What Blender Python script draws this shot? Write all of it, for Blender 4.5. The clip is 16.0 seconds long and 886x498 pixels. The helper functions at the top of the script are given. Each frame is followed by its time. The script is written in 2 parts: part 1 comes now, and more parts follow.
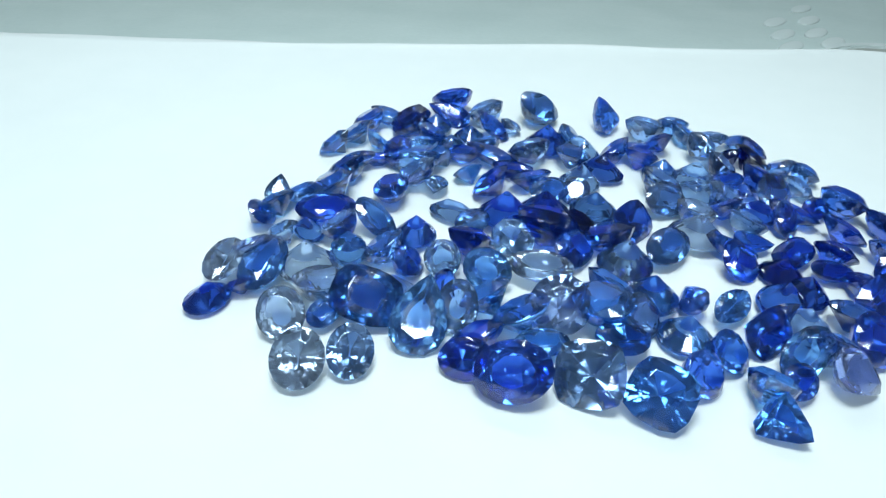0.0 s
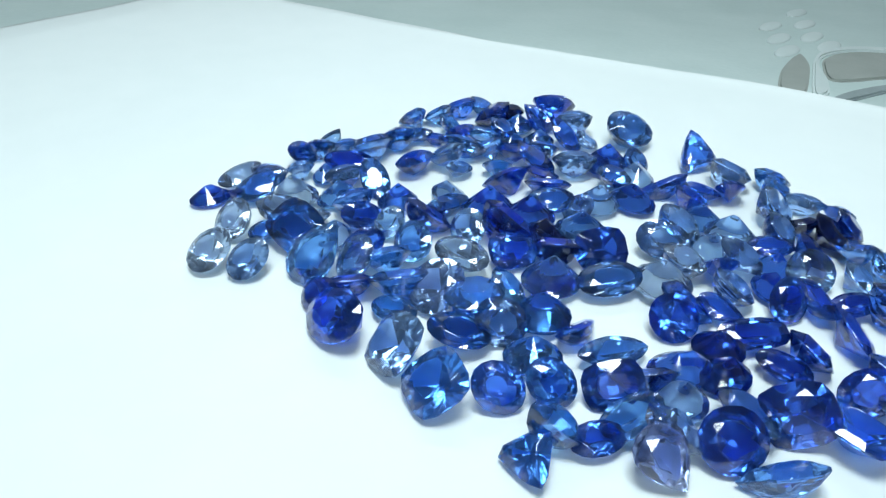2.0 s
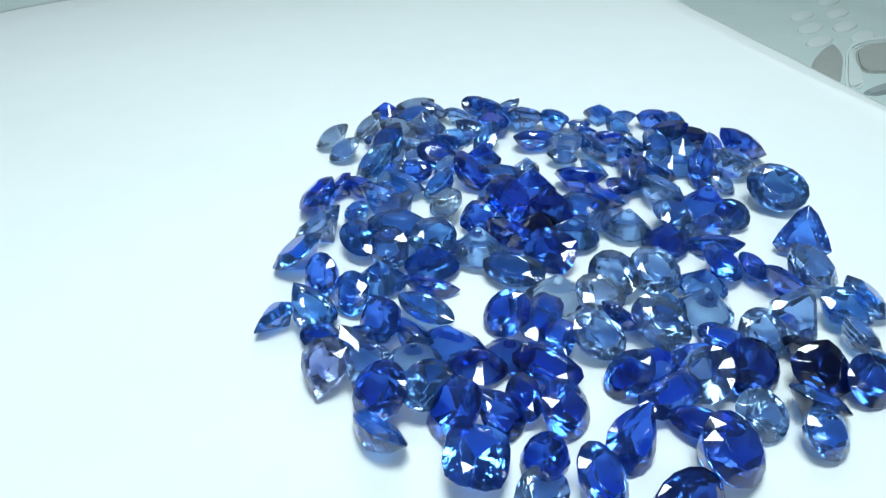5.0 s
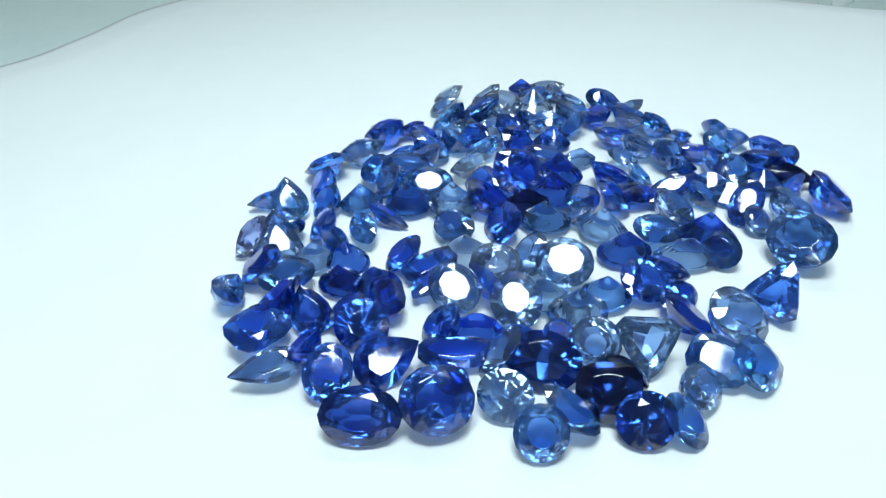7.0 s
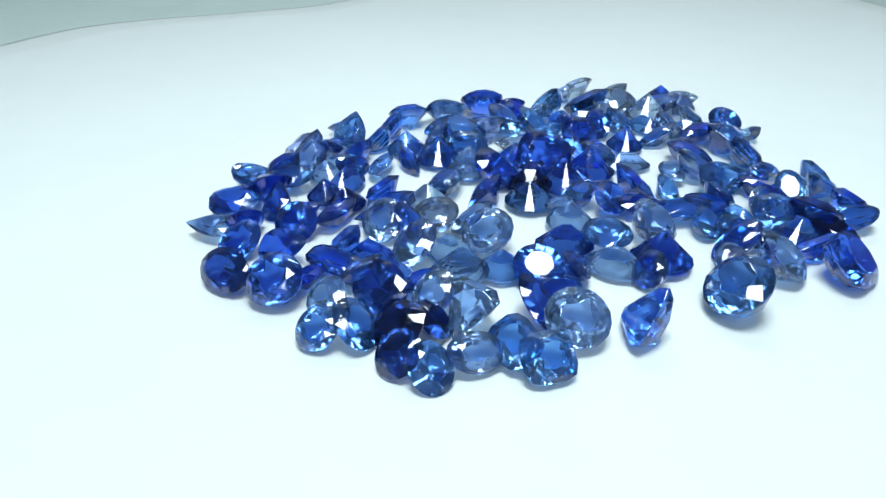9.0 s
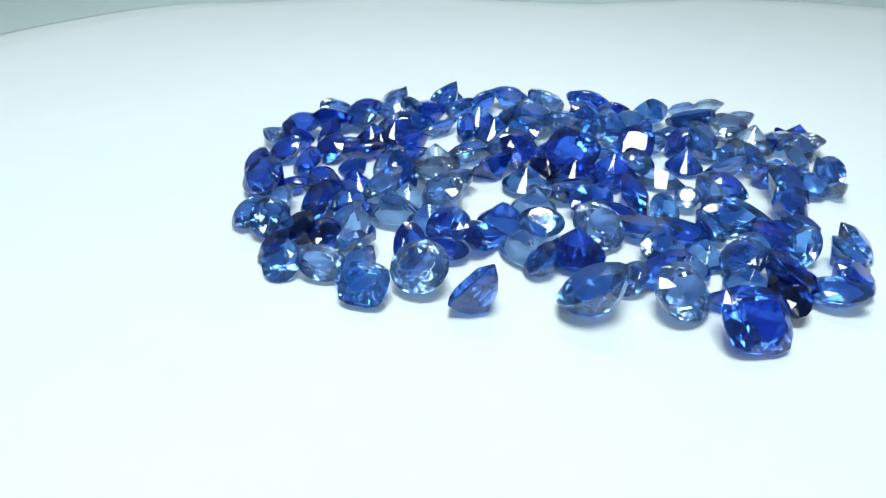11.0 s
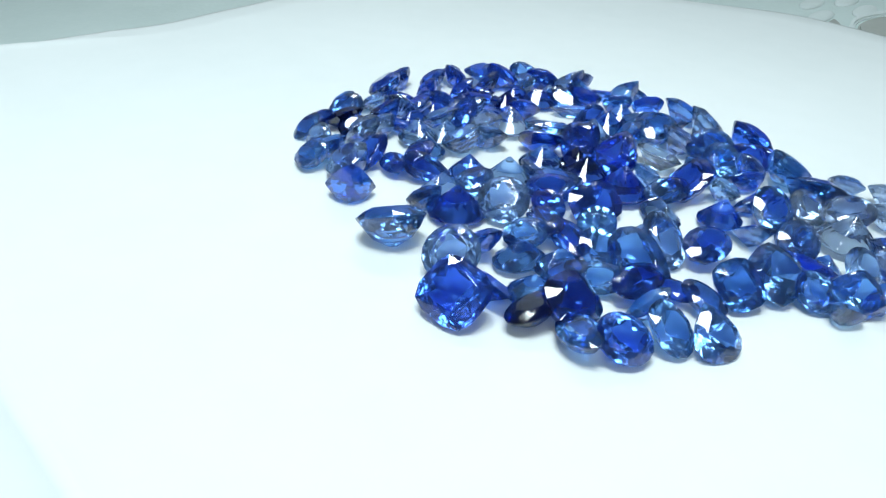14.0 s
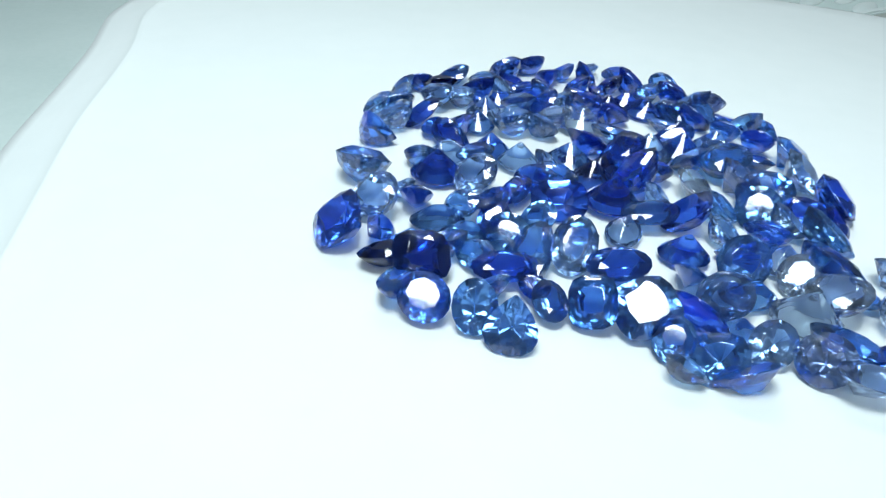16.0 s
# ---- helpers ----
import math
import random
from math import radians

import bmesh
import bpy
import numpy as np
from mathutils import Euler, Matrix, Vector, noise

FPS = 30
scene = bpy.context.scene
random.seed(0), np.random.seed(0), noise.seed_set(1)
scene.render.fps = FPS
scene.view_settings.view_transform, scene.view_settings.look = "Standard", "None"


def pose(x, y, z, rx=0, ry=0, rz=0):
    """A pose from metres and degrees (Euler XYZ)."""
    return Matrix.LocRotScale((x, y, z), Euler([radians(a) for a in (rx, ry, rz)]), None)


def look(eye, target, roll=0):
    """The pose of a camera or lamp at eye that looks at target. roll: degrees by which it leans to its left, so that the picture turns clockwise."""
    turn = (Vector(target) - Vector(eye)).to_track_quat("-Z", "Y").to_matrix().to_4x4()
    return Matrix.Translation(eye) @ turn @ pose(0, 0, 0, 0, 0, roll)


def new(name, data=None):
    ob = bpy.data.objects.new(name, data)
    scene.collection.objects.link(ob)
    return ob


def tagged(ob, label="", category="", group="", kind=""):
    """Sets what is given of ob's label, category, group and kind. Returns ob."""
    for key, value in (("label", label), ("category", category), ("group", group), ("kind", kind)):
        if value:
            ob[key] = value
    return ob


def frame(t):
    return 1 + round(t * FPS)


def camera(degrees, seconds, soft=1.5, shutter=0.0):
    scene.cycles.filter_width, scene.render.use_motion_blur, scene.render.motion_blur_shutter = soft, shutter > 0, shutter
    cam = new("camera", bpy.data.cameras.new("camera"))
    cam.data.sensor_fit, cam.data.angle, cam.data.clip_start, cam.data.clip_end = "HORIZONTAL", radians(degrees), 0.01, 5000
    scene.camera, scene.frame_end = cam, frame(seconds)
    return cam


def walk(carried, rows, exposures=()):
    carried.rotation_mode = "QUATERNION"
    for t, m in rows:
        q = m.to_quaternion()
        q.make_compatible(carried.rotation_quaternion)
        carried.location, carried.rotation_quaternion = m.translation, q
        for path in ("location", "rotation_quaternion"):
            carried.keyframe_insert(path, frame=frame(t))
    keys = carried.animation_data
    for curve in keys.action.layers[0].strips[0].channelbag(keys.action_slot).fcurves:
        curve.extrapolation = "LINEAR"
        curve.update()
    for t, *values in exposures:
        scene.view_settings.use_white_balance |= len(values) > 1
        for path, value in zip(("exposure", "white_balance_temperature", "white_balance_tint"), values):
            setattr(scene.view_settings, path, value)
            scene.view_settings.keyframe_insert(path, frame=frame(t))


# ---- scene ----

# ---- camera and its walk: held close above the table, it drifts by a few millimetres ----
TOP = 0.75                      # height of the sheet on the table
cam = camera(67.65, 16.0, soft=1.2)


def held(x, y, z, yaw, pitch, lean):
    """The hand's place, in millimetres from the middle of the sheet, and where it aims."""
    return pose(x / 1000, y / 1000, TOP + z / 1000, 90 + pitch, 0, yaw) @ pose(0, 0, 0, 0, 0, lean)


walk(cam, [
    (0.0, held(0.95, -90.62, 49.05, 10.05, -32.61, 2.99)),
    (0.5, held(1.00, -90.24, 49.01, 9.92, -32.48, 2.86)),
    (1.0, held(1.28, -89.71, 48.82, 9.94, -32.38, 2.70)),
    (1.5, held(1.30, -89.43, 48.78, 9.96, -32.25, 2.61)),
    (2.0, held(1.36, -89.25, 48.74, 9.91, -32.15, 2.74)),
    (2.5, held(1.43, -88.88, 48.57, 10.01, -32.20, 2.68)),
    (3.0, held(0.45, -89.09, 49.51, 10.34, -32.04, 2.15)),
    (5.5, held(0.01, -88.93, 49.93, 12.23, -33.36, 1.74)),
    (6.0, held(-0.01, -89.07, 49.88, 12.31, -33.51, 1.50)),
    (6.5, held(-0.00, -89.08, 49.73, 12.35, -33.62, 1.40)),
    (7.0, held(0.09, -89.22, 49.85, 12.33, -33.82, 1.45)),
    (7.5, held(-0.01, -89.28, 50.03, 12.31, -33.99, 1.44)),
    (8.0, held(-0.27, -89.35, 49.59, 12.33, -34.17, 1.38)),
    (8.5, held(-0.49, -89.43, 49.86, 12.28, -34.26, 1.27)),
    (9.0, held(-0.72, -89.53, 49.62, 12.21, -34.29, 1.39)),
    (9.5, held(-0.99, -89.70, 49.41, 12.14, -34.31, 1.39)),
    (10.0, held(-0.90, -89.57, 49.08, 12.06, -34.11, 1.33)),
    (12.5, held(-0.74, -89.78, 48.76, 12.06, -34.16, 1.11)),
    (13.0, held(-0.51, -89.75, 48.47, 12.05, -34.28, 1.02)),
    (13.5, held(-0.47, -90.05, 48.39, 12.05, -34.33, 0.91)),
    (14.0, held(-0.34, -90.06, 48.62, 12.05, -34.27, 0.94)),
    (14.5, held(-0.24, -90.02, 48.59, 12.04, -34.23, 0.92)),
    (15.0, held(-0.13, -89.78, 48.38, 12.02, -34.27, 0.80)),
    (15.5, held(-0.24, -89.72, 48.39, 12.06, -34.25, 0.57)),
    (16.0, held(-0.39, -89.72, 48.57, 12.13, -34.31, 0.53)),
], exposures=[(0.0, 0.0, 6400, 12), (6.0, 0.0, 6400, 12), (9.0, 0.03, 6450, 13), (12.5, 0.06, 6500, 14.2), (16.0, 0.06, 6500, 14.2)])

# degrees that the turntable has turned, second by second
TURNS = [(0, -0.02), (0.5, -7.92), (1, -16.62), (1.5, -24.70), (2, -33.18), (2.5, -40.99), (3, -49.32), (5.5, -90.15), (6, -98.93), (6.5, -107.05), (7, -115.53), (7.5, -123.38), (8, -132.00), (8.5, -139.90), (9, -148.10), (9.5, -155.79), (10, -164.11), (12.5, -205.39), (13, -214.06), (13.5, -221.97), (14, -230.47), (14.5, -238.49), (15, -246.79), (15.5, -254.85), (16, -263.40)]


# the sheet does not lie quite square to the axis: it wobbles as it turns
LEAN = Matrix.Translation((0, 0, TOP)) @ Vector((0, 0, 1)).rotation_difference(Vector((0.0166, -0.0529, 1))).to_matrix().to_4x4()


def turned(angle):
    return Matrix.Rotation(radians(angle), 4, "Z") @ LEAN

# ---- world and lights ----
world = bpy.data.worlds.new("room_air")
scene.world = world
world.use_nodes = True
world.node_tree.nodes["Background"].inputs[0].default_value = (0.80, 0.93, 0.95, 1)
world.node_tree.nodes["Background"].inputs[1].default_value = 0.03


def area_lamp(name, eye, target, sx, sy, watts, colour):
    data = bpy.data.lights.new(name, "AREA")
    data.shape, data.size, data.size_y, data.energy, data.color = "RECTANGLE", sx, sy, watts, colour
    ob = new(name, data)
    ob.matrix_world = look(eye, target)
    return ob


area_lamp("desk_lamp_light", (-0.015, -0.05, TOP + 0.285), (-0.01, -0.02, TOP), 0.125, 0.095, 0.80, (0.81, 0.99, 1.0))
# two unseen strips added as ambient fill, set where few stones mirror them
area_lamp("ceiling_fill_light", (-0.3, 1.6, 2.44), (-0.3, 1.6, 0), 1.2, 0.09, 13.5, (0.81, 0.99, 1.0))
area_lamp("ceiling_fill_light", (0.3, -1.6, 2.44), (0.3, -1.6, 0), 1.2, 0.09, 13.5, (0.81, 0.99, 1.0))
scene.view_settings.exposure = 0.0


# ---- materials ----
def material(name):
    m = bpy.data.materials.new(name)
    m.use_nodes = True
    return m, m.node_tree, m.node_tree.nodes["Principled BSDF"]


def link(tree, a, out, b, into):
    tree.links.new(a.outputs[out], b.inputs[into])


def matte(name, low, high, scale, rough=0.8, bump=0.0, fine=0.0):
    """Two tones mottled at two scales, with a fine relief."""
    m, tree, bsdf = material(name)
    geo = tree.nodes.new("ShaderNodeTexCoord")
    big, small = tree.nodes.new("ShaderNodeTexNoise"), tree.nodes.new("ShaderNodeTexNoise")
    big.inputs["Scale"].default_value, small.inputs["Scale"].default_value = scale, scale * 14
    big.inputs["Detail"].default_value = 4
    mix, ramp = tree.nodes.new("ShaderNodeMath"), tree.nodes.new("ShaderNodeValToRGB")
    mix.operation = "MULTIPLY_ADD"
    mix.inputs[1].default_value = 0.3
    link(tree, geo, "Object", big, "Vector"), link(tree, geo, "Object", small, "Vector")
    link(tree, small, 0, mix, 0), link(tree, big, 0, mix, 2)
    ramp.color_ramp.elements[0].position, ramp.color_ramp.elements[1].position = 0.4, 0.9
    ramp.color_ramp.elements[0].color, ramp.color_ramp.elements[1].color = (*low, 1), (*high, 1)
    link(tree, mix, 0, ramp, 0), link(tree, ramp, 0, bsdf, "Base Color")
    bsdf.inputs["Roughness"].default_value = rough
    if bump:
        b = tree.nodes.new("ShaderNodeBump")
        b.inputs["Strength"].default_value, b.inputs["Distance"].default_value = bump, fine
        link(tree, small, 0, b, "Height"), link(tree, b, 0, bsdf, "Normal")
    return m


PAPER = matte("white_paper", (0.80, 0.83, 0.83), (0.86, 0.88, 0.88), 9, 0.75, 0.15, 0.0003)
CLOTH = matte("grey_green_tablecloth", (0.66, 0.76, 0.74), (0.74, 0.83, 0.81), 30, 0.8, 0.3, 0.0004)
PRINT = matte("pale_print", (0.76, 0.83, 0.82), (0.84, 0.89, 0.88), 60, 0.7)
UMBER = matte("taupe_print", (0.42, 0.44, 0.41), (0.50, 0.51, 0.48), 60, 0.8)
SLATE = matte("slate_print", (0.32, 0.37, 0.38), (0.42, 0.47, 0.48), 60, 0.8)
WALL = matte("painted_plaster", (0.46, 0.50, 0.53), (0.55, 0.59, 0.62), 3, 0.9)
WOOD = matte("brown_floor_boards", (0.16, 0.10, 0.06), (0.28, 0.19, 0.12), 4, 0.5)


def sapphire_glass(name, colour, spread):
    """Clear corundum, tinted; each stone a little different, with faint silk inside."""
    m, tree, bsdf = material(name)
    info, geo = tree.nodes.new("ShaderNodeObjectInfo"), tree.nodes.new("ShaderNodeTexCoord")
    silk, hsv = tree.nodes.new("ShaderNodeTexNoise"), tree.nodes.new("ShaderNodeHueSaturation")
    hsv.inputs["Color"].default_value = (*colour, 1)
    value, hue = tree.nodes.new("ShaderNodeMapRange"), tree.nodes.new("ShaderNodeMapRange")
    value.inputs["To Min"].default_value, value.inputs["To Max"].default_value = 1 - spread, 1 + spread
    hue.inputs["To Min"].default_value, hue.inputs["To Max"].default_value = 0.485, 0.51
    link(tree, info, "Random", value, "Value"), link(tree, silk, 0, hue, "Value")
    silk.inputs["Scale"].default_value, silk.inputs["Detail"].default_value = 350, 3
    link(tree, geo, "Object", silk, "Vector")
    mul, zone = tree.nodes.new("ShaderNodeMath"), tree.nodes.new("ShaderNodeMapRange")
    mul.operation = "MULTIPLY"
    zone.inputs["From Min"].default_value, zone.inputs["From Max"].default_value = 0.3, 0.7
    zone.inputs["To Min"].default_value, zone.inputs["To Max"].default_value = 0.8, 1.2
    link(tree, silk, 0, zone, "Value")
    link(tree, value, 0, mul, 0), link(tree, zone, 0, mul, 1)
    link(tree, mul, 0, hsv, "Value"), link(tree, hue, 0, hsv, "Hue")
    link(tree, hsv, 0, bsdf, "Base Color")
    # cloudy zones within the clear body
    cloud, clear, rub = tree.nodes.new("ShaderNodeTexNoise"), tree.nodes.new("ShaderNodeMapRange"), tree.nodes.new("ShaderNodeMapRange")
    cloud.inputs["Scale"].default_value, cloud.inputs["Detail"].default_value = 520, 2
    link(tree, geo, "Object", cloud, "Vector")
    link(tree, cloud, 0, clear, "Value"), link(tree, cloud, 0, rub, "Value")
    clear.inputs["From Min"].default_value, clear.inputs["From Max"].default_value = 0.35, 0.65
    clear.inputs["To Min"].default_value, clear.inputs["To Max"].default_value = 0.985, 0.915
    rub.inputs["From Min"].default_value, rub.inputs["From Max"].default_value = 0.35, 0.65
    rub.inputs["To Min"].default_value, rub.inputs["To Max"].default_value = 0.03, 0.09
    link(tree, clear, 0, bsdf, "Transmission Weight"), link(tree, rub, 0, bsdf, "Roughness")
    bsdf.inputs["IOR"].default_value = 1.77
    return m


TONES = {
    "K": ("very dark navy", sapphire_glass("navy_sapphire", (0.009, 0.032, 0.22), 0.3)),
    "D": ("dark royal blue", sapphire_glass("dark_sapphire", (0.040, 0.132, 0.71), 0.3)),
    "R": ("royal blue", sapphire_glass("royal_sapphire", (0.076, 0.235, 0.98), 0.25)),
    "M": ("medium blue", sapphire_glass("medium_sapphire", (0.155, 0.390, 1.0), 0.25)),
    "L": ("light blue", sapphire_glass("light_sapphire", (0.32, 0.54, 1.0), 0.14)),
    "V": ("pale violet-blue", sapphire_glass("violet_sapphire", (0.41, 0.51, 1.0), 0.12)),
    "T": ("teal-blue", sapphire_glass("teal_sapphire", (0.078, 0.27, 0.90), 0.22)),
    "G": ("greyish light blue", sapphire_glass("grey_sapphire", (0.36, 0.53, 1.0), 0.15)),
    "C": ("nearly clear pale blue", sapphire_glass("pale_sapphire", (0.53, 0.69, 1.0), 0.06)),
}


# ---- mesh helpers ----
def thing(name, bm, mat, parent=None, label=""):
    mesh = bpy.data.meshes.new(name)
    bm.to_mesh(mesh)
    bm.free()
    mesh.materials.append(mat)
    ob = new(name, mesh)
    if parent:
        ob.parent = parent
    if label:
        ob["label"] = label
    return ob


def box(bm, x0, x1, y0, y1, z0, z1):
    m = Matrix.LocRotScale(((x0 + x1) / 2, (y0 + y1) / 2, (z0 + z1) / 2), None, (x1 - x0, y1 - y0, z1 - z0))
    return bmesh.ops.create_cube(bm, size=1, matrix=m)["verts"]


def rounded(points, steps):
    """A smooth closed line through the corners (Catmull-Rom)."""
    out, n = [], len(points)
    for i in range(n):
        a, b, c, d = (Vector(points[(i + k) % n]) for k in (-1, 0, 1, 2))
        for s in range(steps):
            t = s / steps
            out.append(0.5 * (2 * b + (c - a) * t + (2 * a - 5 * b + 4 * c - d) * t * t + (3 * b - a - 3 * c + d) * t ** 3))
    return out


# ---- the room, closed round the table ----
def room():
    for name, dims, mat in (
            ("floor", (-2, 2, -2, 2, -0.1, 0), WOOD),
            ("wall_north", (-2, 2, 2, 2.1, 0, 2.5), WALL), ("wall_south", (-2, 2, -2.1, -2, 0, 2.5), WALL),
            ("wall_east", (2, 2.1, -2, 2, 0, 2.5), WALL), ("wall_west", (-2.1, -2, -2, 2, 0, 2.5), WALL),
            ("ceiling", (-2, 2, -2, 2, 2.5, 2.6), WALL)):
        bm = bmesh.new()
        box(bm, *dims)
        tagged(thing(name, bm, mat), kind="structure")


room()


def table():
    """A plain table under a grey-green cloth."""
    base = tagged(new("table"), "table covered with a grey-green patterned cloth", "table")
    bm = bmesh.new()
    verts = box(bm, -0.6, 0.6, -0.4, 0.5, TOP - 0.054, TOP - 0.024)
    bmesh.ops.bevel(bm, geom=bm.edges[:], offset=0.006, segments=3, affect="EDGES")
    thing("tabletop", bm, CLOTH, base, "grey-green tablecloth over the top")
    for x in (-0.55, 0.55):
        for y in (-0.35, 0.45):
            bm = bmesh.new()
            bmesh.ops.create_cone(bm, cap_ends=True, segments=16, radius1=0.018, radius2=0.026, depth=TOP - 0.054,
                                  matrix=Matrix.Translation((x, y, (TOP - 0.054) / 2)))
            thing("leg", bm, WOOD, base)
    return base


TABLE = table()


# ---- the turning white sheet ----
def paper_sheet():
    """A loose white sheet with wavy cut edges; its rim bends down a little."""
    corners = [(-1.86, -0.04), (-1.87, 0.42), (-1.42, 0.56), (-1.00, 0.69), (-0.50, 0.85), (0.07, 1.04), (0.55, 1.17), (0.96, 1.31), (1.28, 1.27),
               (1.35, 0.85), (1.41, 0.50), (1.56, 0.24), (1.82, -0.20), (1.88, -0.80), (1.66, -1.36), (1.33, -1.52), (0.92, -1.84), (0.20, -1.86),
               (-0.11, -1.96), (-0.60, -2.20), (-1.40, -2.10), (-1.86, -1.60), (-1.85, -0.82)]
    rim = rounded([(x * 0.09, y * 0.09, 0) for x, y in corners], 8)
    bm = bmesh.new()
    rings = []
    for k in (0.0, 0.3, 0.6, 0.78, 0.82, 0.84, 0.85, 0.86, 0.88, 0.91, 0.94, 0.97, 1.0):
        if k == 0:
            rings.append([bm.verts.new((0, 0, 0))])
            continue
        ring = []
        for v in rim:
            wave = 0.0004 * noise.noise(Vector((v.x * 30, v.y * 30, k * 3))) if k > 0.75 else 0
            side = min(1, max(0, (v.y - 0.055) / 0.02))         # the long edge is creased and slopes down
            drop = side * 0.0045 * max(0, (k - 0.85) / 0.15) + (1 - side) * 0.003 * max(0, (k - 0.86) / 0.14) ** 1.15
            crease = side * 0.0007 * max(0, 1 - abs(k - 0.85) / 0.02)
            ring.append(bm.verts.new((v.x * k, v.y * k, wave + crease - drop)))
        rings.append(ring)
    n = len(rim)
    for i in range(n):
        bm.faces.new((rings[0][0], rings[1][i], rings[1][(i + 1) % n]))
        for a, b in zip(rings[1:], rings[2:]):
            bm.faces.new((a[i], b[i], b[(i + 1) % n], a[(i + 1) % n]))
    for f in bm.faces:
        f.smooth = True
    low = bmesh.ops.extrude_face_region(bm, geom=bm.faces[:])
    bmesh.ops.translate(bm, vec=(0, 0, -0.0004), verts=[v for v in low["geom"] if isinstance(v, bmesh.types.BMVert)])
    bmesh.ops.recalc_face_normals(bm, faces=bm.faces[:])
    ob = thing("paper_sheet", bm, PAPER)
    return tagged(ob, "large white paper sheet with curled edges under the stones", "sheet")


SHEET = paper_sheet()


def turntable():
    """The low disc that carries the sheet."""
    bm = bmesh.new()
    bmesh.ops.create_cone(bm, cap_ends=True, segments=96, radius1=0.064, radius2=0.064, depth=0.019,
                          matrix=Matrix.Translation((0, 0, -0.0107)))
    bmesh.ops.bevel(bm, geom=[e for e in bm.edges if e.calc_face_angle(0) > 1], offset=0.002, segments=2, affect="EDGES")
    return tagged(thing("turntable", bm, PRINT), "low round white turntable disc under the sheet", "turntable")


TURNTABLE = turntable()


# ---- sapphires ----
def outline(shape, n):
    """The girdle of a cut, n points round, within -1..1 both ways."""
    pts = []
    for i in range(n):
        a = 2 * math.pi * i / n
        c, s = math.cos(a), math.sin(a)
        if shape == "c":
            r = (abs(c) ** 3.4 + abs(s) ** 3.4) ** (-1 / 3.4)
            pts.append((r * c, r * s))
        elif shape == "p":
            pts.append((c, s * abs(math.sin(a / 2)) ** 0.9 * 1.22))
        elif shape == "m":
            pts.append((c, s * abs(s) ** 0.35))
        elif shape == "t":
            r = sum(max(0, math.cos(a - k * 2.0944)) ** 2.8 for k in range(3)) ** (-1 / 2.8)
            pts.append((-r * c * 0.76 + 0.22, -r * s * 0.76))
        elif shape == "e":
            r = min(1 / max(abs(c), 1e-6), 1 / max(abs(s), 1e-6), 1.62 / (abs(c) + abs(s)))
            pts.append((r * c, r * s))
        else:
            pts.append((c, s))
    return pts


def gem_mesh(shape, long, wide, upended):
    """A faceted stone: table, star and bezel facets, girdle, and a brilliant or a stepped pavilion, as the hull of its corners."""
    n = 16
    rim = outline(shape, n)
    crown, deep, girdle = random.uniform(0.13, 0.18) * wide, random.uniform(0.40, 0.50) * wide, 0.016 * wide
    table_part = random.uniform(0.50, 0.64)
    bm = bmesh.new()

    def ring(part, z, odd=None, loose=0.012):
        for i, (x, y) in enumerate(rim):
            if odd is None or i % 2 == odd:
                k = part * random.uniform(1 - loose, 1 + loose)
                bm.verts.new((x * k * long / 2, y * k * wide / 2, z))

    ring(table_part, crown, 0)
    ring(0.5 + table_part / 2, crown * 0.62, 1)
    ring(1.0, girdle)
    ring(1.0, -girdle, None, 0.004)
    keel = 0.32 * (long - wide) * (0 if shape in "tp" else 1) + 0.015 * long
    style = 0.9 if upended else random.random()
    if shape == "e" or style < 0.25:
        # stepped, with a full belly
        ring(0.90, -girdle - deep * 0.27, None, 0.004), ring(0.70, -girdle - deep * 0.60, None, 0.004), ring(0.40, -girdle - deep * 0.87, None, 0.004)
    elif style < 0.58:
        # brilliant, with a full belly
        ring(0.84, -girdle - deep * 0.38, 0, 0.006), ring(0.56, -girdle - deep * 0.72, 1, 0.006)
    else:
        part = random.uniform(0.24, 0.34)
        ring(part, -girdle - deep * (1 - part * 0.922), 1, 0.006)
    for x in (-keel, keel):
        for y in (-0.01 * wide, 0.01 * wide):
            bm.verts.new((x, y, -girdle - deep))
    bmesh.ops.convex_hull(bm, input=bm.verts[:])
    bmesh.ops.delete(bm, geom=[v for v in bm.verts if not v.link_faces], context="VERTS")
    bmesh.ops.dissolve_limit(bm, angle_limit=radians(2.0), verts=bm.verts[:], edges=bm.edges[:])
    bmesh.ops.recalc_face_normals(bm, faces=bm.faces[:])
    # worn facet edges
    bmesh.ops.bevel(bm, geom=bm.edges[:], offset=0.00003, segments=1, affect="EDGES", clamp_overlap=True)
    return bm


CUTS = {"o": "oval-cut", "r": "round-cut", "c": "cushion-cut", "p": "pear-cut", "m": "marquise-cut", "t": "trillion-cut", "e": "step-cut rectangular"}
GEMS = []


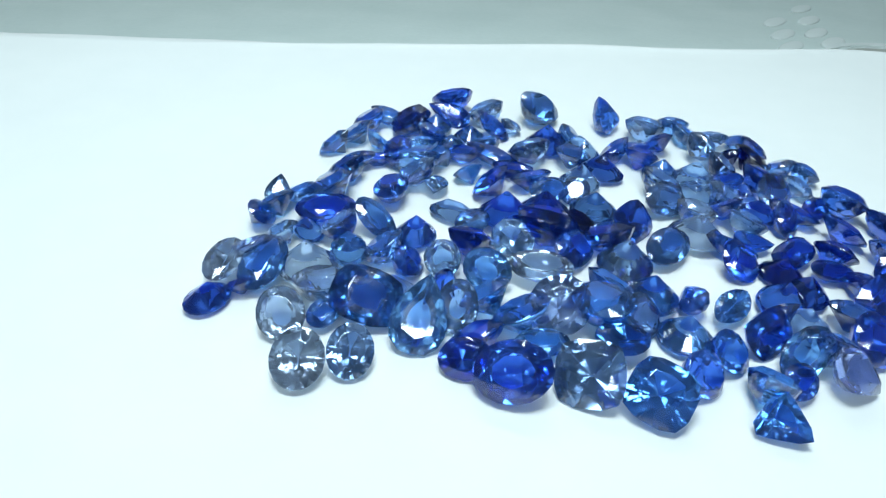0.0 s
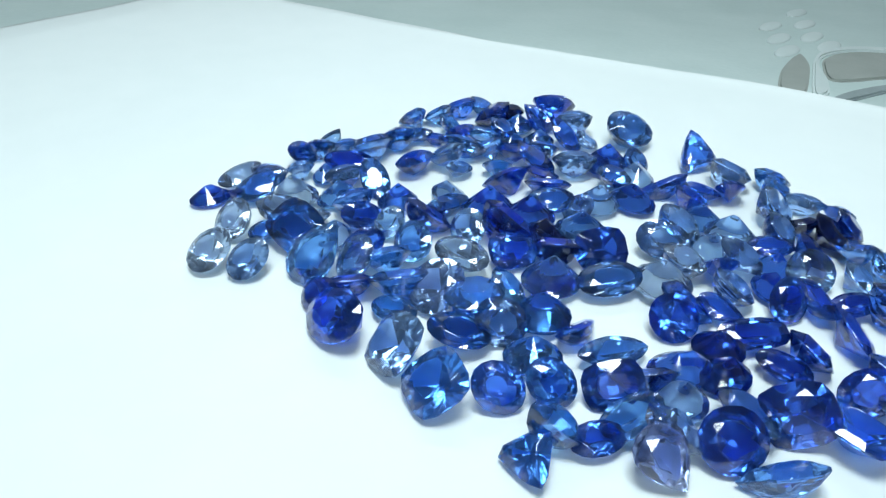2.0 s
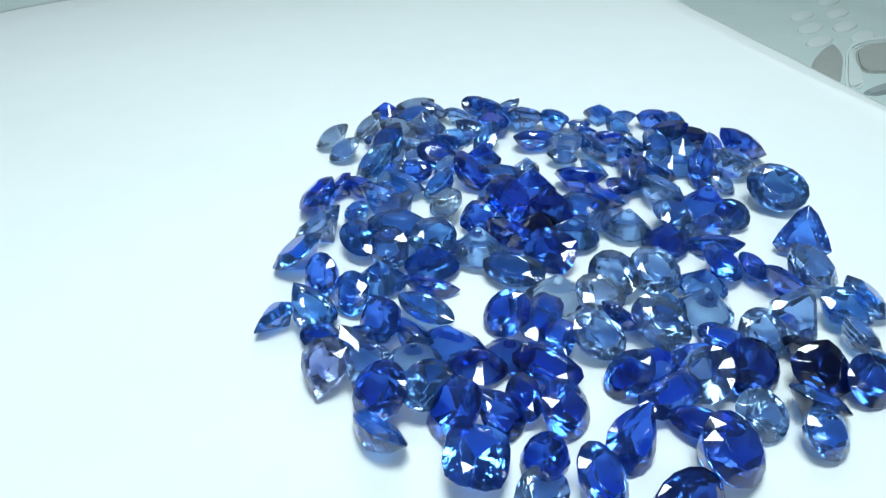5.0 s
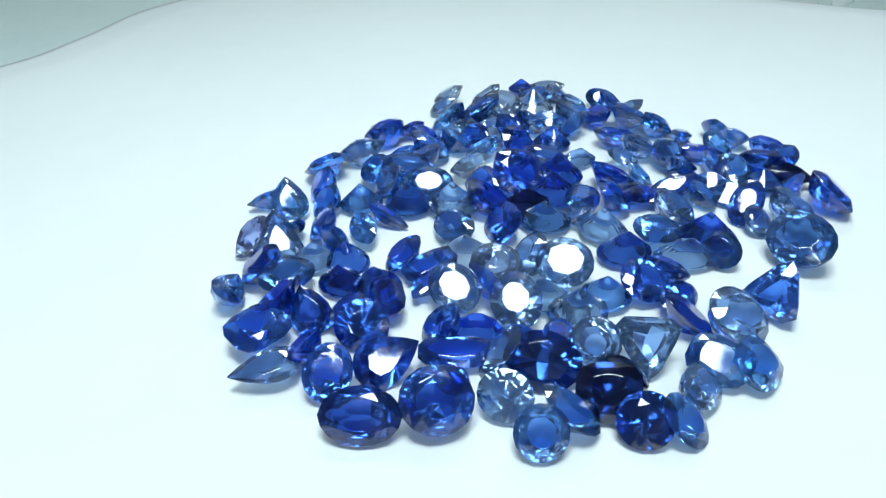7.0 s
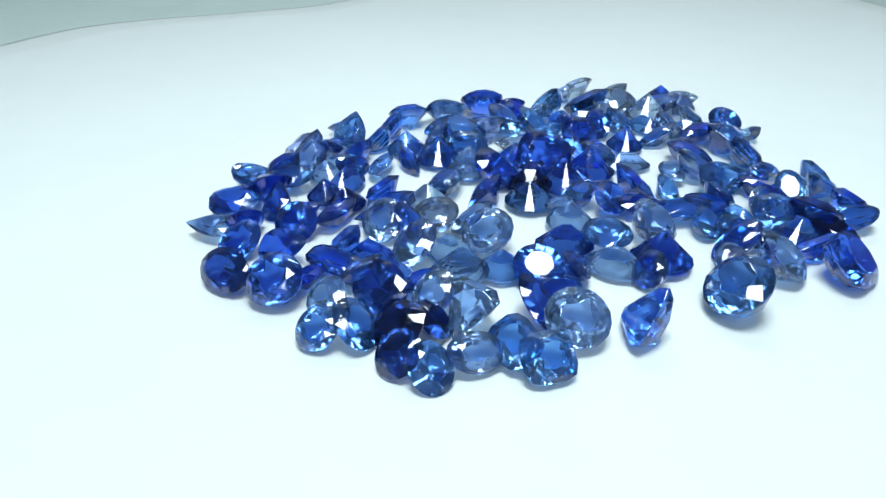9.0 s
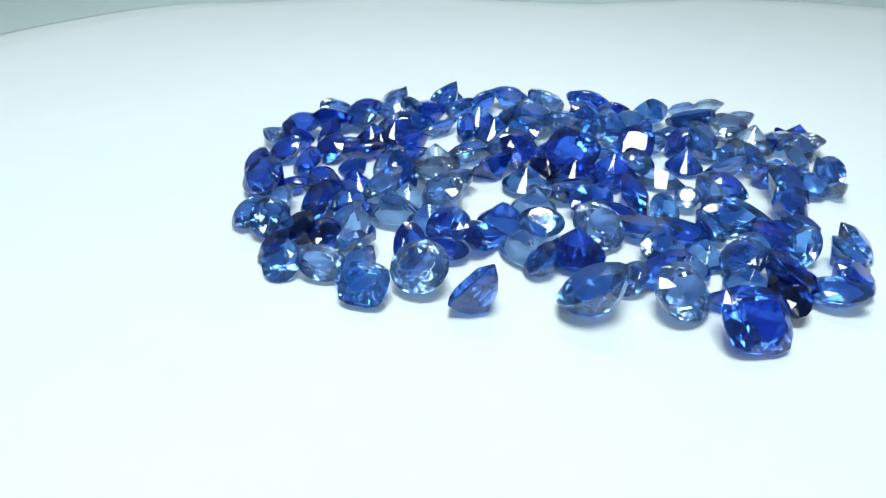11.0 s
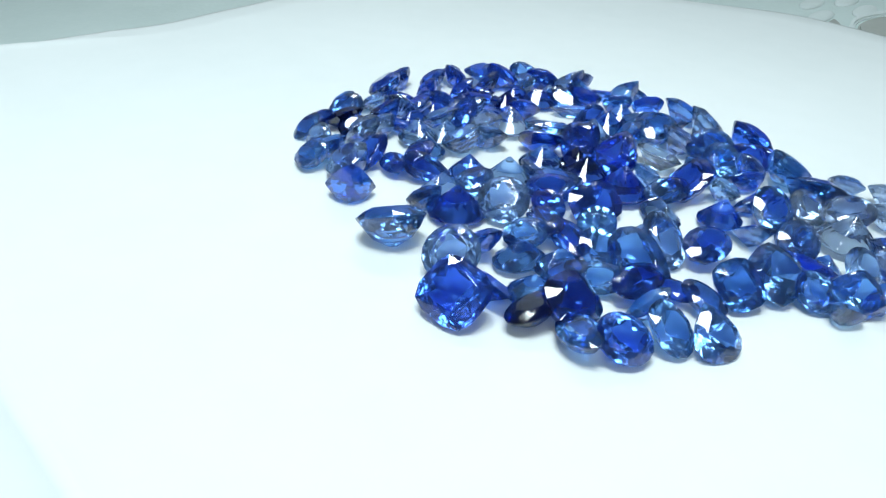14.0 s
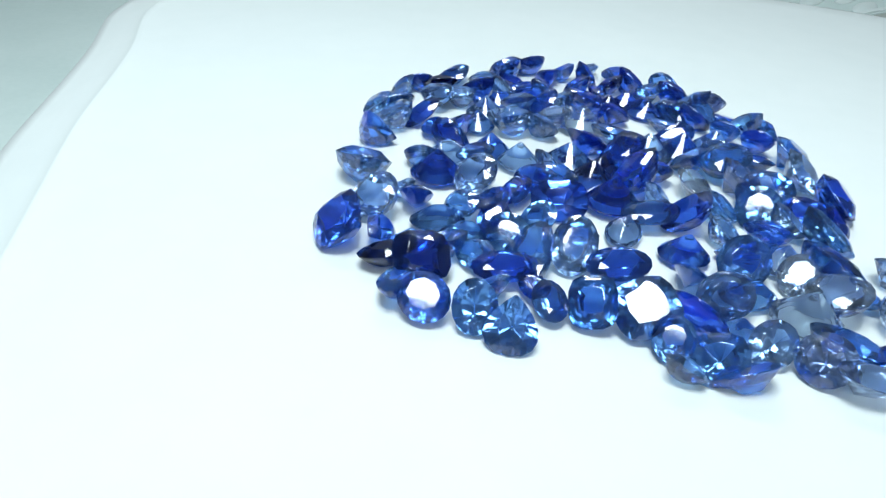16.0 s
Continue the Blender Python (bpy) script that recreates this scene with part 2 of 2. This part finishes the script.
def sapphire(cut, tone, x, y, long, wide, along, tilt, face):
    """One loose stone: its cut and tone, place and size in millimetres, the way its long axis and its tilted table point."""
    words, mat = TONES[tone]
    ob = thing("sapphire", gem_mesh(cut, long / 1000, wide / 1000, tilt > 100), mat)
    t, f, a = radians(tilt), radians(face), radians(along)
    n = Vector((math.sin(t) * math.cos(f), math.sin(t) * math.sin(f), math.cos(t)))
    u = Vector((math.cos(a), math.sin(a), 0))
    u = (u - n * u.dot(n)).normalized()
    m = Matrix((u, n.cross(u), n)).transposed()
    low = min((m @ v.co).z for v in ob.data.vertices)
    place = Matrix.Translation((x / 1000, y / 1000, -low)) @ m.to_4x4()
    ob.matrix_world = turned(0) @ place
    how = "lying point up" if tilt > 100 else "standing tilted" if tilt > 38 else "lying"
    tagged(ob, f"{words} {CUTS[cut]} sapphire {how} on white paper", "gemstone", "loose sapphires")
    GEMS.append((ob, place))


sapphire("o", "D", -0.2, -38.2, 8.8, 6.9, -166, 41, -100)
sapphire("o", "C", -22.9, -41.4, 7.0, 6.0, -77, 29, -72)
sapphire("c", "L", 7.8, -36.1, 7.6, 7.4, 5, 42, -114)
sapphire("o", "L", -17.9, -38.7, 6.5, 5.3, 102, 31, -61)
sapphire("o", "D", -5.5, -36.4, 6.3, 4.9, -168, 41, -98)
sapphire("c", "T", 15.2, -37.0, 7.1, 7.1, -26, 32, -97)
sapphire("p", "M", -11.6, -32.3, 9.6, 7.1, 95, 44, -73)
sapphire("o", "M", 2.5, -31.3, 6.5, 3.9, -167, 14, -95)
sapphire("t", "T", 27.0, -36.4, 5.6, 5.5, -36, 31, -104)
sapphire("o", "C", -27.4, -35.2, 6.7, 5.7, -64, 36, -78)
sapphire("o", "L", -7.9, -28.9, 6.8, 5.1, 96, 43, -85)
sapphire("o", "M", -23.1, -33.0, 4.6, 3.7, -111, 15, -74)
sapphire("c", "T", -18.6, -30.5, 8.6, 7.0, -7, 33, -64)
sapphire("r", "G", 4.0, -25.7, 7.8, 7.5, -119, 36, -89)
sapphire("r", "M", 19.0, -25.2, 6.9, 6.6, -125, 180, -107)
sapphire("o", "M", -5.6, -20.6, 6.7, 5.6, 150, 40, -90)
sapphire("o", "D", -37.9, -33.1, 6.4, 5.2, -101, 180, -55)
sapphire("o", "R", -15.8, -20.9, 7.6, 4.6, -113, 44, 14)
sapphire("r", "C", -28.4, -24.4, 8.2, 7.9, -51, 180, -65)
sapphire("o", "L", -11.7, -19.4, 5.3, 5.0, 111, 36, -89)
sapphire("o", "M", -33.3, -26.8, 9.1, 5.5, -93, 16, -63)
sapphire("o", "C", 1.1, -18.0, 8.7, 5.2, -177, 17, -88)
sapphire("r", "T", 15.2, -18.9, 7.6, 7.3, 58, 180, -102)
sapphire("o", "C", -38.4, -27.3, 7.9, 4.7, -86, 9, -55)
sapphire("p", "R", 20.2, -18.4, 7.6, 4.2, 107, 44, 164)
sapphire("c", "D", -8.7, -14.6, 7.6, 6.1, 80, 43, 84)
sapphire("o", "M", -24.7, -19.0, 7.8, 5.0, 110, 180, -70)
sapphire("o", "L", -3.3, -12.0, 6.3, 5.5, 143, 42, -92)
sapphire("o", "R", -16.8, -13.2, 6.7, 6.0, -86, 180, -77)
sapphire("c", "D", 1.2, -8.3, 7.5, 8.6, 62, 46, 76)
sapphire("o", "D", -30.5, -11.7, 8.8, 5.3, -152, 12, -61)
sapphire("o", "T", -38.9, -14.8, 7.0, 4.6, 86, 44, 29)
sapphire("p", "L", -39.0, -8.8, 5.4, 4.1, 105, 33, -61)
sapphire("r", "M", 7.6, 0.2, 7.6, 7.3, -104, 180, -95)
sapphire("o", "L", 4.6, 3.8, 5.1, 4.6, -112, 37, -96)
sapphire("p", "V", 37.0, -28.4, 6.8, 6.2, -14, 39, -27)
sapphire("o", "D", 40.5, -22.0, 7.0, 6.5, -101, 39, -50)
sapphire("o", "R", 30.8, -30.2, 6.1, 3.8, -120, 14, -40)
sapphire("c", "D", 43.7, -14.4, 7.4, 6.4, 60, 47, -72)
sapphire("c", "R", 28.4, -23.8, 6.6, 5.3, 62, 50, -55)
sapphire("o", "T", 23.6, -28.1, 6.0, 5.1, -177, 44, -32)
sapphire("o", "L", 33.9, -19.2, 6.4, 5.9, -77, 180, -47)
sapphire("o", "R", 20.2, -32.7, 6.3, 5.3, 178, 51, -36)
sapphire("o", "D", 47.7, -5.8, 6.3, 5.0, -105, 51, -78)
sapphire("o", "D", 39.8, -7.3, 6.3, 3.8, -170, 13, -52)
sapphire("o", "D", 35.5, -12.4, 6.9, 5.6, -99, 180, -52)
sapphire("m", "M", 25.2, -18.7, 8.6, 3.9, 57, 16, -28)
sapphire("e", "D", 35.2, -4.8, 8.2, 4.2, 51, 15, -49)
sapphire("r", "D", 27.4, -9.2, 6.2, 6.0, -53, 38, -47)
sapphire("o", "T", 11.4, -29.3, 7.7, 5.0, -146, 15, -11)
sapphire("o", "L", 13.8, -24.8, 6.6, 5.9, -160, 50, -29)
sapphire("p", "R", 30.3, -3.0, 6.1, 4.2, 9, 16, -59)
sapphire("o", "R", 35.8, 3.7, 6.2, 4.7, 121, 47, -46)
sapphire("o", "M", 17.9, -8.2, 9.0, 5.4, -120, 17, -39)
sapphire("r", "C", 22.4, -2.9, 8.2, 7.9, -42, 180, -50)
sapphire("o", "D", 41.6, 9.7, 6.3, 3.8, -122, 12, -74)
sapphire("r", "L", 12.1, -12.8, 8.0, 7.6, -104, 180, -38)
sapphire("o", "R", 26.6, 4.3, 7.6, 4.6, -54, 45, 131)
sapphire("r", "L", 35.5, 11.6, 6.4, 6.1, -56, 47, -62)
sapphire("c", "D", 9.2, -8.2, 7.6, 6.1, 134, 34, 128)
sapphire("c", "D", 13.3, -3.2, 7.4, 5.9, 59, 46, -37)
sapphire("c", "R", 5.2, -12.4, 6.7, 5.3, 62, 37, -22)
sapphire("o", "L", 18.3, 4.3, 7.6, 5.8, -154, 39, -46)
sapphire("o", "L", 23.2, 9.5, 7.3, 6.1, -68, 180, -57)
sapphire("o", "R", 29.0, 15.1, 6.5, 3.9, -143, 13, -73)
sapphire("o", "R", -10.2, -25.5, 6.9, 4.3, -85, 50, -14)
sapphire("o", "M", 0.7, 2.3, 7.4, 5.0, -132, 15, -44)
sapphire("o", "D", 18.2, 25.3, 7.6, 4.6, -63, 40, 130)
sapphire("r", "M", 42.4, 21.0, 5.4, 5.2, -177, 39, 38)
sapphire("o", "D", 51.1, 6.4, 8.1, 5.7, 125, 45, 37)
sapphire("o", "R", 45.7, 11.4, 7.4, 6.9, 137, 34, 51)
sapphire("r", "D", 35.3, 27.9, 5.7, 5.4, 165, 40, 26)
sapphire("o", "L", 40.4, 15.7, 5.8, 5.3, 93, 35, 26)
sapphire("c", "K", 34.2, 23.6, 6.4, 6.0, 124, 35, 19)
sapphire("o", "D", 34.3, 16.3, 8.0, 6.4, 110, 43, 36)
sapphire("o", "R", 48.8, -0.5, 6.4, 5.2, -146, 34, 59)
sapphire("p", "D", 43.7, 3.1, 7.6, 5.7, 166, 45, 38)
sapphire("e", "R", 37.9, 7.7, 8.2, 4.1, 129, 12, 50)
sapphire("p", "L", 52.1, -6.5, 7.7, 4.7, -31, 14, 53)
sapphire("o", "L", 28.8, 19.2, 5.8, 5.6, -165, 39, 15)
sapphire("t", "L", 25.6, 23.5, 6.9, 6.4, 30, 45, 28)
sapphire("e", "M", 23.6, 30.4, 6.3, 5.0, 91, 31, 22)
sapphire("r", "D", 41.1, -3.2, 6.3, 6.1, 128, 43, 56)
sapphire("o", "D", 32.9, 6.7, 6.6, 5.1, 127, 180, 37)
sapphire("c", "R", 48.7, -11.9, 7.0, 6.2, 175, 10, 74)
sapphire("o", "L", 27.7, 8.5, 7.5, 6.1, -136, 31, 20)
sapphire("p", "D", 42.9, -9.9, 6.4, 5.1, -123, 44, 44)
sapphire("o", "L", 23.6, 14.4, 7.7, 6.8, -7, 180, 26)
sapphire("o", "L", 30.0, 1.3, 6.9, 6.0, 73, 35, 45)
sapphire("r", "M", 18.5, 15.4, 6.4, 6.2, -163, 180, 22)
sapphire("r", "C", 22.7, 2.2, 6.4, 6.2, 133, 16, 48)
sapphire("r", "L", 18.1, 9.4, 7.2, 6.9, 130, 31, 33)
sapphire("r", "D", 33.1, -8.8, 6.3, 6.0, 82, 180, 48)
sapphire("t", "R", 9.7, 31.5, 7.1, 6.8, 158, 56, -25)
sapphire("o", "M", 40.0, -17.3, 7.3, 5.3, 160, 16, 66)
sapphire("e", "R", 26.9, -5.0, 7.5, 4.2, 160, 15, 41)
sapphire("p", "M", 45.3, -21.8, 8.5, 4.7, -148, 44, 151)
sapphire("o", "R", 31.8, -15.1, 8.1, 5.8, -123, 180, 51)
sapphire("o", "R", 8.5, 12.9, 7.9, 6.5, 161, 180, 22)
sapphire("t", "L", 35.9, -23.7, 7.6, 6.1, -122, 41, 61)
sapphire("o", "M", 2.8, 23.4, 5.3, 4.8, 56, 43, 8)
sapphire("o", "T", 29.6, -19.7, 7.6, 4.6, -158, 44, 141)
sapphire("o", "M", 31.9, -26.4, 7.6, 4.6, -125, 38, -120)
sapphire("o", "M", -3.5, 31.0, 9.0, 7.9, -138, 30, -13)
sapphire("p", "M", 27.1, -32.1, 7.2, 6.0, -121, 41, 66)
sapphire("o", "M", 10.3, -19.1, 7.9, 5.7, 133, 40, 50)
sapphire("m", "T", -9.6, 11.6, 10.3, 4.6, 163, 10, 20)
sapphire("c", "M", 21.4, 33.7, 5.8, 5.5, 177, 35, 87)
sapphire("o", "L", 27.8, 30.4, 6.4, 4.6, 169, 38, 99)
sapphire("o", "L", 16.0, 29.8, 7.3, 7.1, 124, 31, 77)
sapphire("o", "M", 32.8, 30.8, 5.8, 4.8, 96, 40, 94)
sapphire("o", "R", 14.8, 22.8, 6.7, 4.0, 178, 16, 91)
sapphire("o", "R", 15.1, 18.6, 6.4, 6.0, 138, 30, 68)
sapphire("p", "R", 10.0, 19.0, 8.5, 4.7, -140, 44, 168)
sapphire("o", "L", -8.0, 24.7, 5.0, 3.8, -124, 37, 54)
sapphire("r", "D", -1.2, 20.3, 8.2, 7.9, -113, 180, 69)
sapphire("o", "M", 3.5, 15.0, 6.6, 5.7, 139, 13, 66)
sapphire("o", "R", 31.2, 11.7, 6.5, 4.5, 99, 180, 95)
sapphire("o", "K", -25.1, 23.8, 7.3, 4.4, 96, 13, 64)
sapphire("r", "L", 5.2, 8.1, 6.9, 6.6, -107, 180, 76)
sapphire("o", "M", -21.2, 17.1, 6.1, 5.6, -121, 30, 47)
sapphire("m", "M", -30.4, 21.7, 7.4, 4.6, 173, 16, 40)
sapphire("o", "M", -29.3, 11.5, 6.0, 4.1, -118, 44, 40)
sapphire("r", "D", 0.3, -2.7, 8.2, 7.9, 75, 180, 75)
sapphire("o", "L", -16.7, 0.4, 5.4, 3.6, 86, 14, 58)
sapphire("c", "D", -20.4, 31.0, 7.9, 7.3, -167, 40, 121)
sapphire("r", "L", -13.4, 27.6, 7.3, 7.0, -60, 39, 138)
sapphire("r", "M", -21.5, 21.4, 6.1, 5.9, -67, 180, 118)
sapphire("o", "M", -22.9, 13.3, 6.9, 4.3, -136, 34, 112)
sapphire("o", "M", -14.7, 18.8, 7.5, 5.7, 103, 180, 121)
sapphire("o", "M", -17.3, 14.9, 7.0, 5.1, -78, 180, 118)
sapphire("o", "M", -11.4, 15.9, 5.9, 4.5, -116, 40, 125)
sapphire("o", "R", -14.6, 11.4, 7.4, 4.4, 174, 13, 130)
sapphire("o", "R", -28.0, 6.2, 5.5, 3.3, -157, 13, 118)
sapphire("p", "M", -21.9, 6.3, 10.1, 6.2, -178, 42, 102)
sapphire("o", "L", -3.9, 14.6, 7.4, 7.1, -171, 37, 129)
sapphire("o", "L", 4.9, 19.7, 8.2, 6.1, -51, 180, 134)
sapphire("o", "M", -12.7, 5.4, 5.4, 5.0, -85, 44, 133)
sapphire("o", "D", -5.9, 8.5, 7.3, 4.4, 163, 16, 109)
sapphire("o", "R", -2.6, 5.8, 7.6, 5.3, -131, 30, 127)
sapphire("o", "K", 30.0, 23.5, 5.3, 4.9, -94, 37, 152)
sapphire("o", "M", 38.3, 21.8, 6.7, 5.3, -76, 34, 136)
sapphire("o", "C", -24.8, -28.6, 7.5, 7.1, -100, 17, 92)
sapphire("p", "M", -36.3, 8.7, 6.6, 6.1, -6, 42, 173)
sapphire("o", "M", -34.1, 12.7, 6.5, 5.1, -176, 36, -178)
sapphire("o", "R", -33.4, 18.3, 6.4, 5.7, -139, 32, 172)
sapphire("c", "M", -38.0, -12.3, 5.7, 5.6, -86, 43, 149)
sapphire("o", "M", -35.5, -8.2, 5.4, 4.7, 170, 36, 147)
sapphire("c", "T", -31.5, -0.0, 5.4, 6.2, -88, 40, 153)
sapphire("o", "M", -30.9, 4.5, 6.0, 4.1, -169, 15, 178)
sapphire("c", "M", -31.7, -5.7, 7.4, 6.9, -62, 32, 166)
sapphire("c", "D", -26.3, 19.5, 6.9, 6.5, -77, 33, -162)
sapphire("o", "L", -34.4, -18.7, 5.9, 4.8, 146, 35, 159)
sapphire("o", "D", -25.6, 9.6, 8.2, 4.9, 103, 15, -170)
sapphire("r", "G", -36.2, -23.3, 6.1, 5.9, -27, 40, 136)
sapphire("o", "M", -31.5, -16.0, 6.2, 4.0, 134, 180, 154)
sapphire("o", "L", -27.4, -15.4, 6.6, 5.8, -67, 41, 163)
sapphire("o", "R", -23.0, -3.9, 8.3, 5.5, 107, 14, 176)
sapphire("o", "D", -35.1, -30.2, 4.6, 3.3, -26, 35, 141)
sapphire("o", "L", -20.6, 1.3, 8.2, 5.8, 170, 38, 176)
sapphire("p", "R", -19.9, 25.6, 8.5, 4.7, 158, 44, -80)
sapphire("o", "M", -18.4, 9.4, 6.1, 5.6, -144, 38, 174)
sapphire("o", "M", -22.7, -12.7, 7.6, 4.6, 155, 36, -35)
sapphire("o", "M", -20.0, -19.4, 7.1, 6.4, -25, 41, 168)
sapphire("o", "C", -20.8, -26.1, 6.3, 5.3, -29, 32, 145)
sapphire("o", "R", -10.9, 22.1, 7.6, 4.6, -178, 39, 0)
sapphire("o", "L", -12.6, -6.1, 8.2, 4.9, 162, 180, 166)
sapphire("c", "D", -8.7, 2.6, 7.8, 6.2, -85, 42, 169)
sapphire("o", "M", -9.4, -9.9, 8.3, 5.1, 98, 13, 152)
sapphire("o", "G", -15.9, -25.9, 8.0, 4.8, -34, 180, 152)
sapphire("r", "D", -5.2, -5.2, 8.2, 7.9, -18, 180, 168)
sapphire("o", "M", -5.3, -25.5, 7.2, 6.4, -14, 44, 151)
sapphire("c", "D", -5.1, -32.2, 6.4, 5.4, -125, 34, 146)
sapphire("o", "K", 5.3, -4.7, 8.2, 5.7, 152, 180, 169)
sapphire("o", "M", -0.5, -27.7, 8.3, 7.4, -96, 36, 147)
sapphire("o", "M", 8.9, -24.1, 8.9, 7.4, -60, 13, 146)


# ---- the pattern on the tablecloth beyond the sheet ----
def embroidery(base):
    """Raised leaves and scrolls worked into the tablecloth."""
    ground = TOP - 0.024
    for x, y in ((95.0, 264.1), (93.6, 239.8), (92.3, 217.9), (115.7, 301.7), (113.1, 274.6), (110.0, 248.7), (113.1, 232.7)):
        bm = bmesh.new()
        bmesh.ops.create_uvsphere(bm, u_segments=16, v_segments=8, radius=1)
        bmesh.ops.transform(bm, verts=bm.verts, matrix=Matrix.LocRotScale((x / 1000, y / 1000, ground), Euler((0, 0, radians(62))), (0.0125, 0.0042, 0.0012)))
        for f in bm.faces:
            f.smooth = True
        thing("embroidered_leaf", bm, PRINT, base, "pale raised embroidered leaf")
    for name, line, mat, tall, words in (
            ("embroidered_petal", [(76.5, 158.1), (81.0, 179.9), (87.7, 197.9), (95.6, 212.9), (96.6, 201.2), (92.0, 181.2), (84.1, 156.8)], UMBER, 0.0010, "taupe embroidered petal"),
            ("embroidered_scroll", [(99.7, 177.8), (101.0, 197.4), (106.7, 212.2), (120.4, 223.9), (137.5, 226.2), (155.8, 219.7), (146.3, 203.1), (121.0, 187.9)], UMBER, 0.0010, "taupe embroidered scroll"),
            ("embroidered_cord", [(91.7, 153.4), (100.6, 164.0), (116.4, 176.6), (136.9, 187.7), (139.1, 183.6), (118.5, 171.4), (103.9, 159.0), (95.0, 151.6)], SLATE, 0.0012, "slate embroidered cord"),
            ("embroidered_band", [(87.3, 157.2), (94.2, 185.8), (100.0, 205.9), (108.0, 222.2), (123.9, 233.1), (142.2, 235.6), (139.8, 229.8), (121.5, 226.2), (106.8, 214.4), (99.9, 198.3), (97.4, 177.6), (92.9, 159.9)], PRINT, 0.0014, "pale embroidered band")):
        bm = bmesh.new()
        ring = [bm.verts.new(v) for v in rounded([(x / 1000, y / 1000, ground - 0.001) for x, y in line], 5)]
        face = bm.faces.new(ring)
        top = bmesh.ops.extrude_face_region(bm, geom=[face])["geom"]
        up = [v for v in top if isinstance(v, bmesh.types.BMVert)]
        bmesh.ops.translate(bm, verts=up, vec=(0, 0, tall + 0.001))
        rim = [e for e in bm.edges if all(v in up for v in e.verts)]
        bmesh.ops.bevel(bm, geom=rim, offset=0.0008, segments=2, affect="EDGES")
        bmesh.ops.recalc_face_normals(bm, faces=bm.faces[:])
        thing(name, bm, mat, base, words)


embroidery(TABLE)


# ---- what turns ----
def motions():
    walk(SHEET, [(t, turned(a)) for t, a in TURNS])
    walk(TURNTABLE, [(t, turned(a)) for t, a in TURNS])
    for ob, place in GEMS:
        walk(ob, [(t, turned(a) @ place) for t, a in TURNS])


motions()
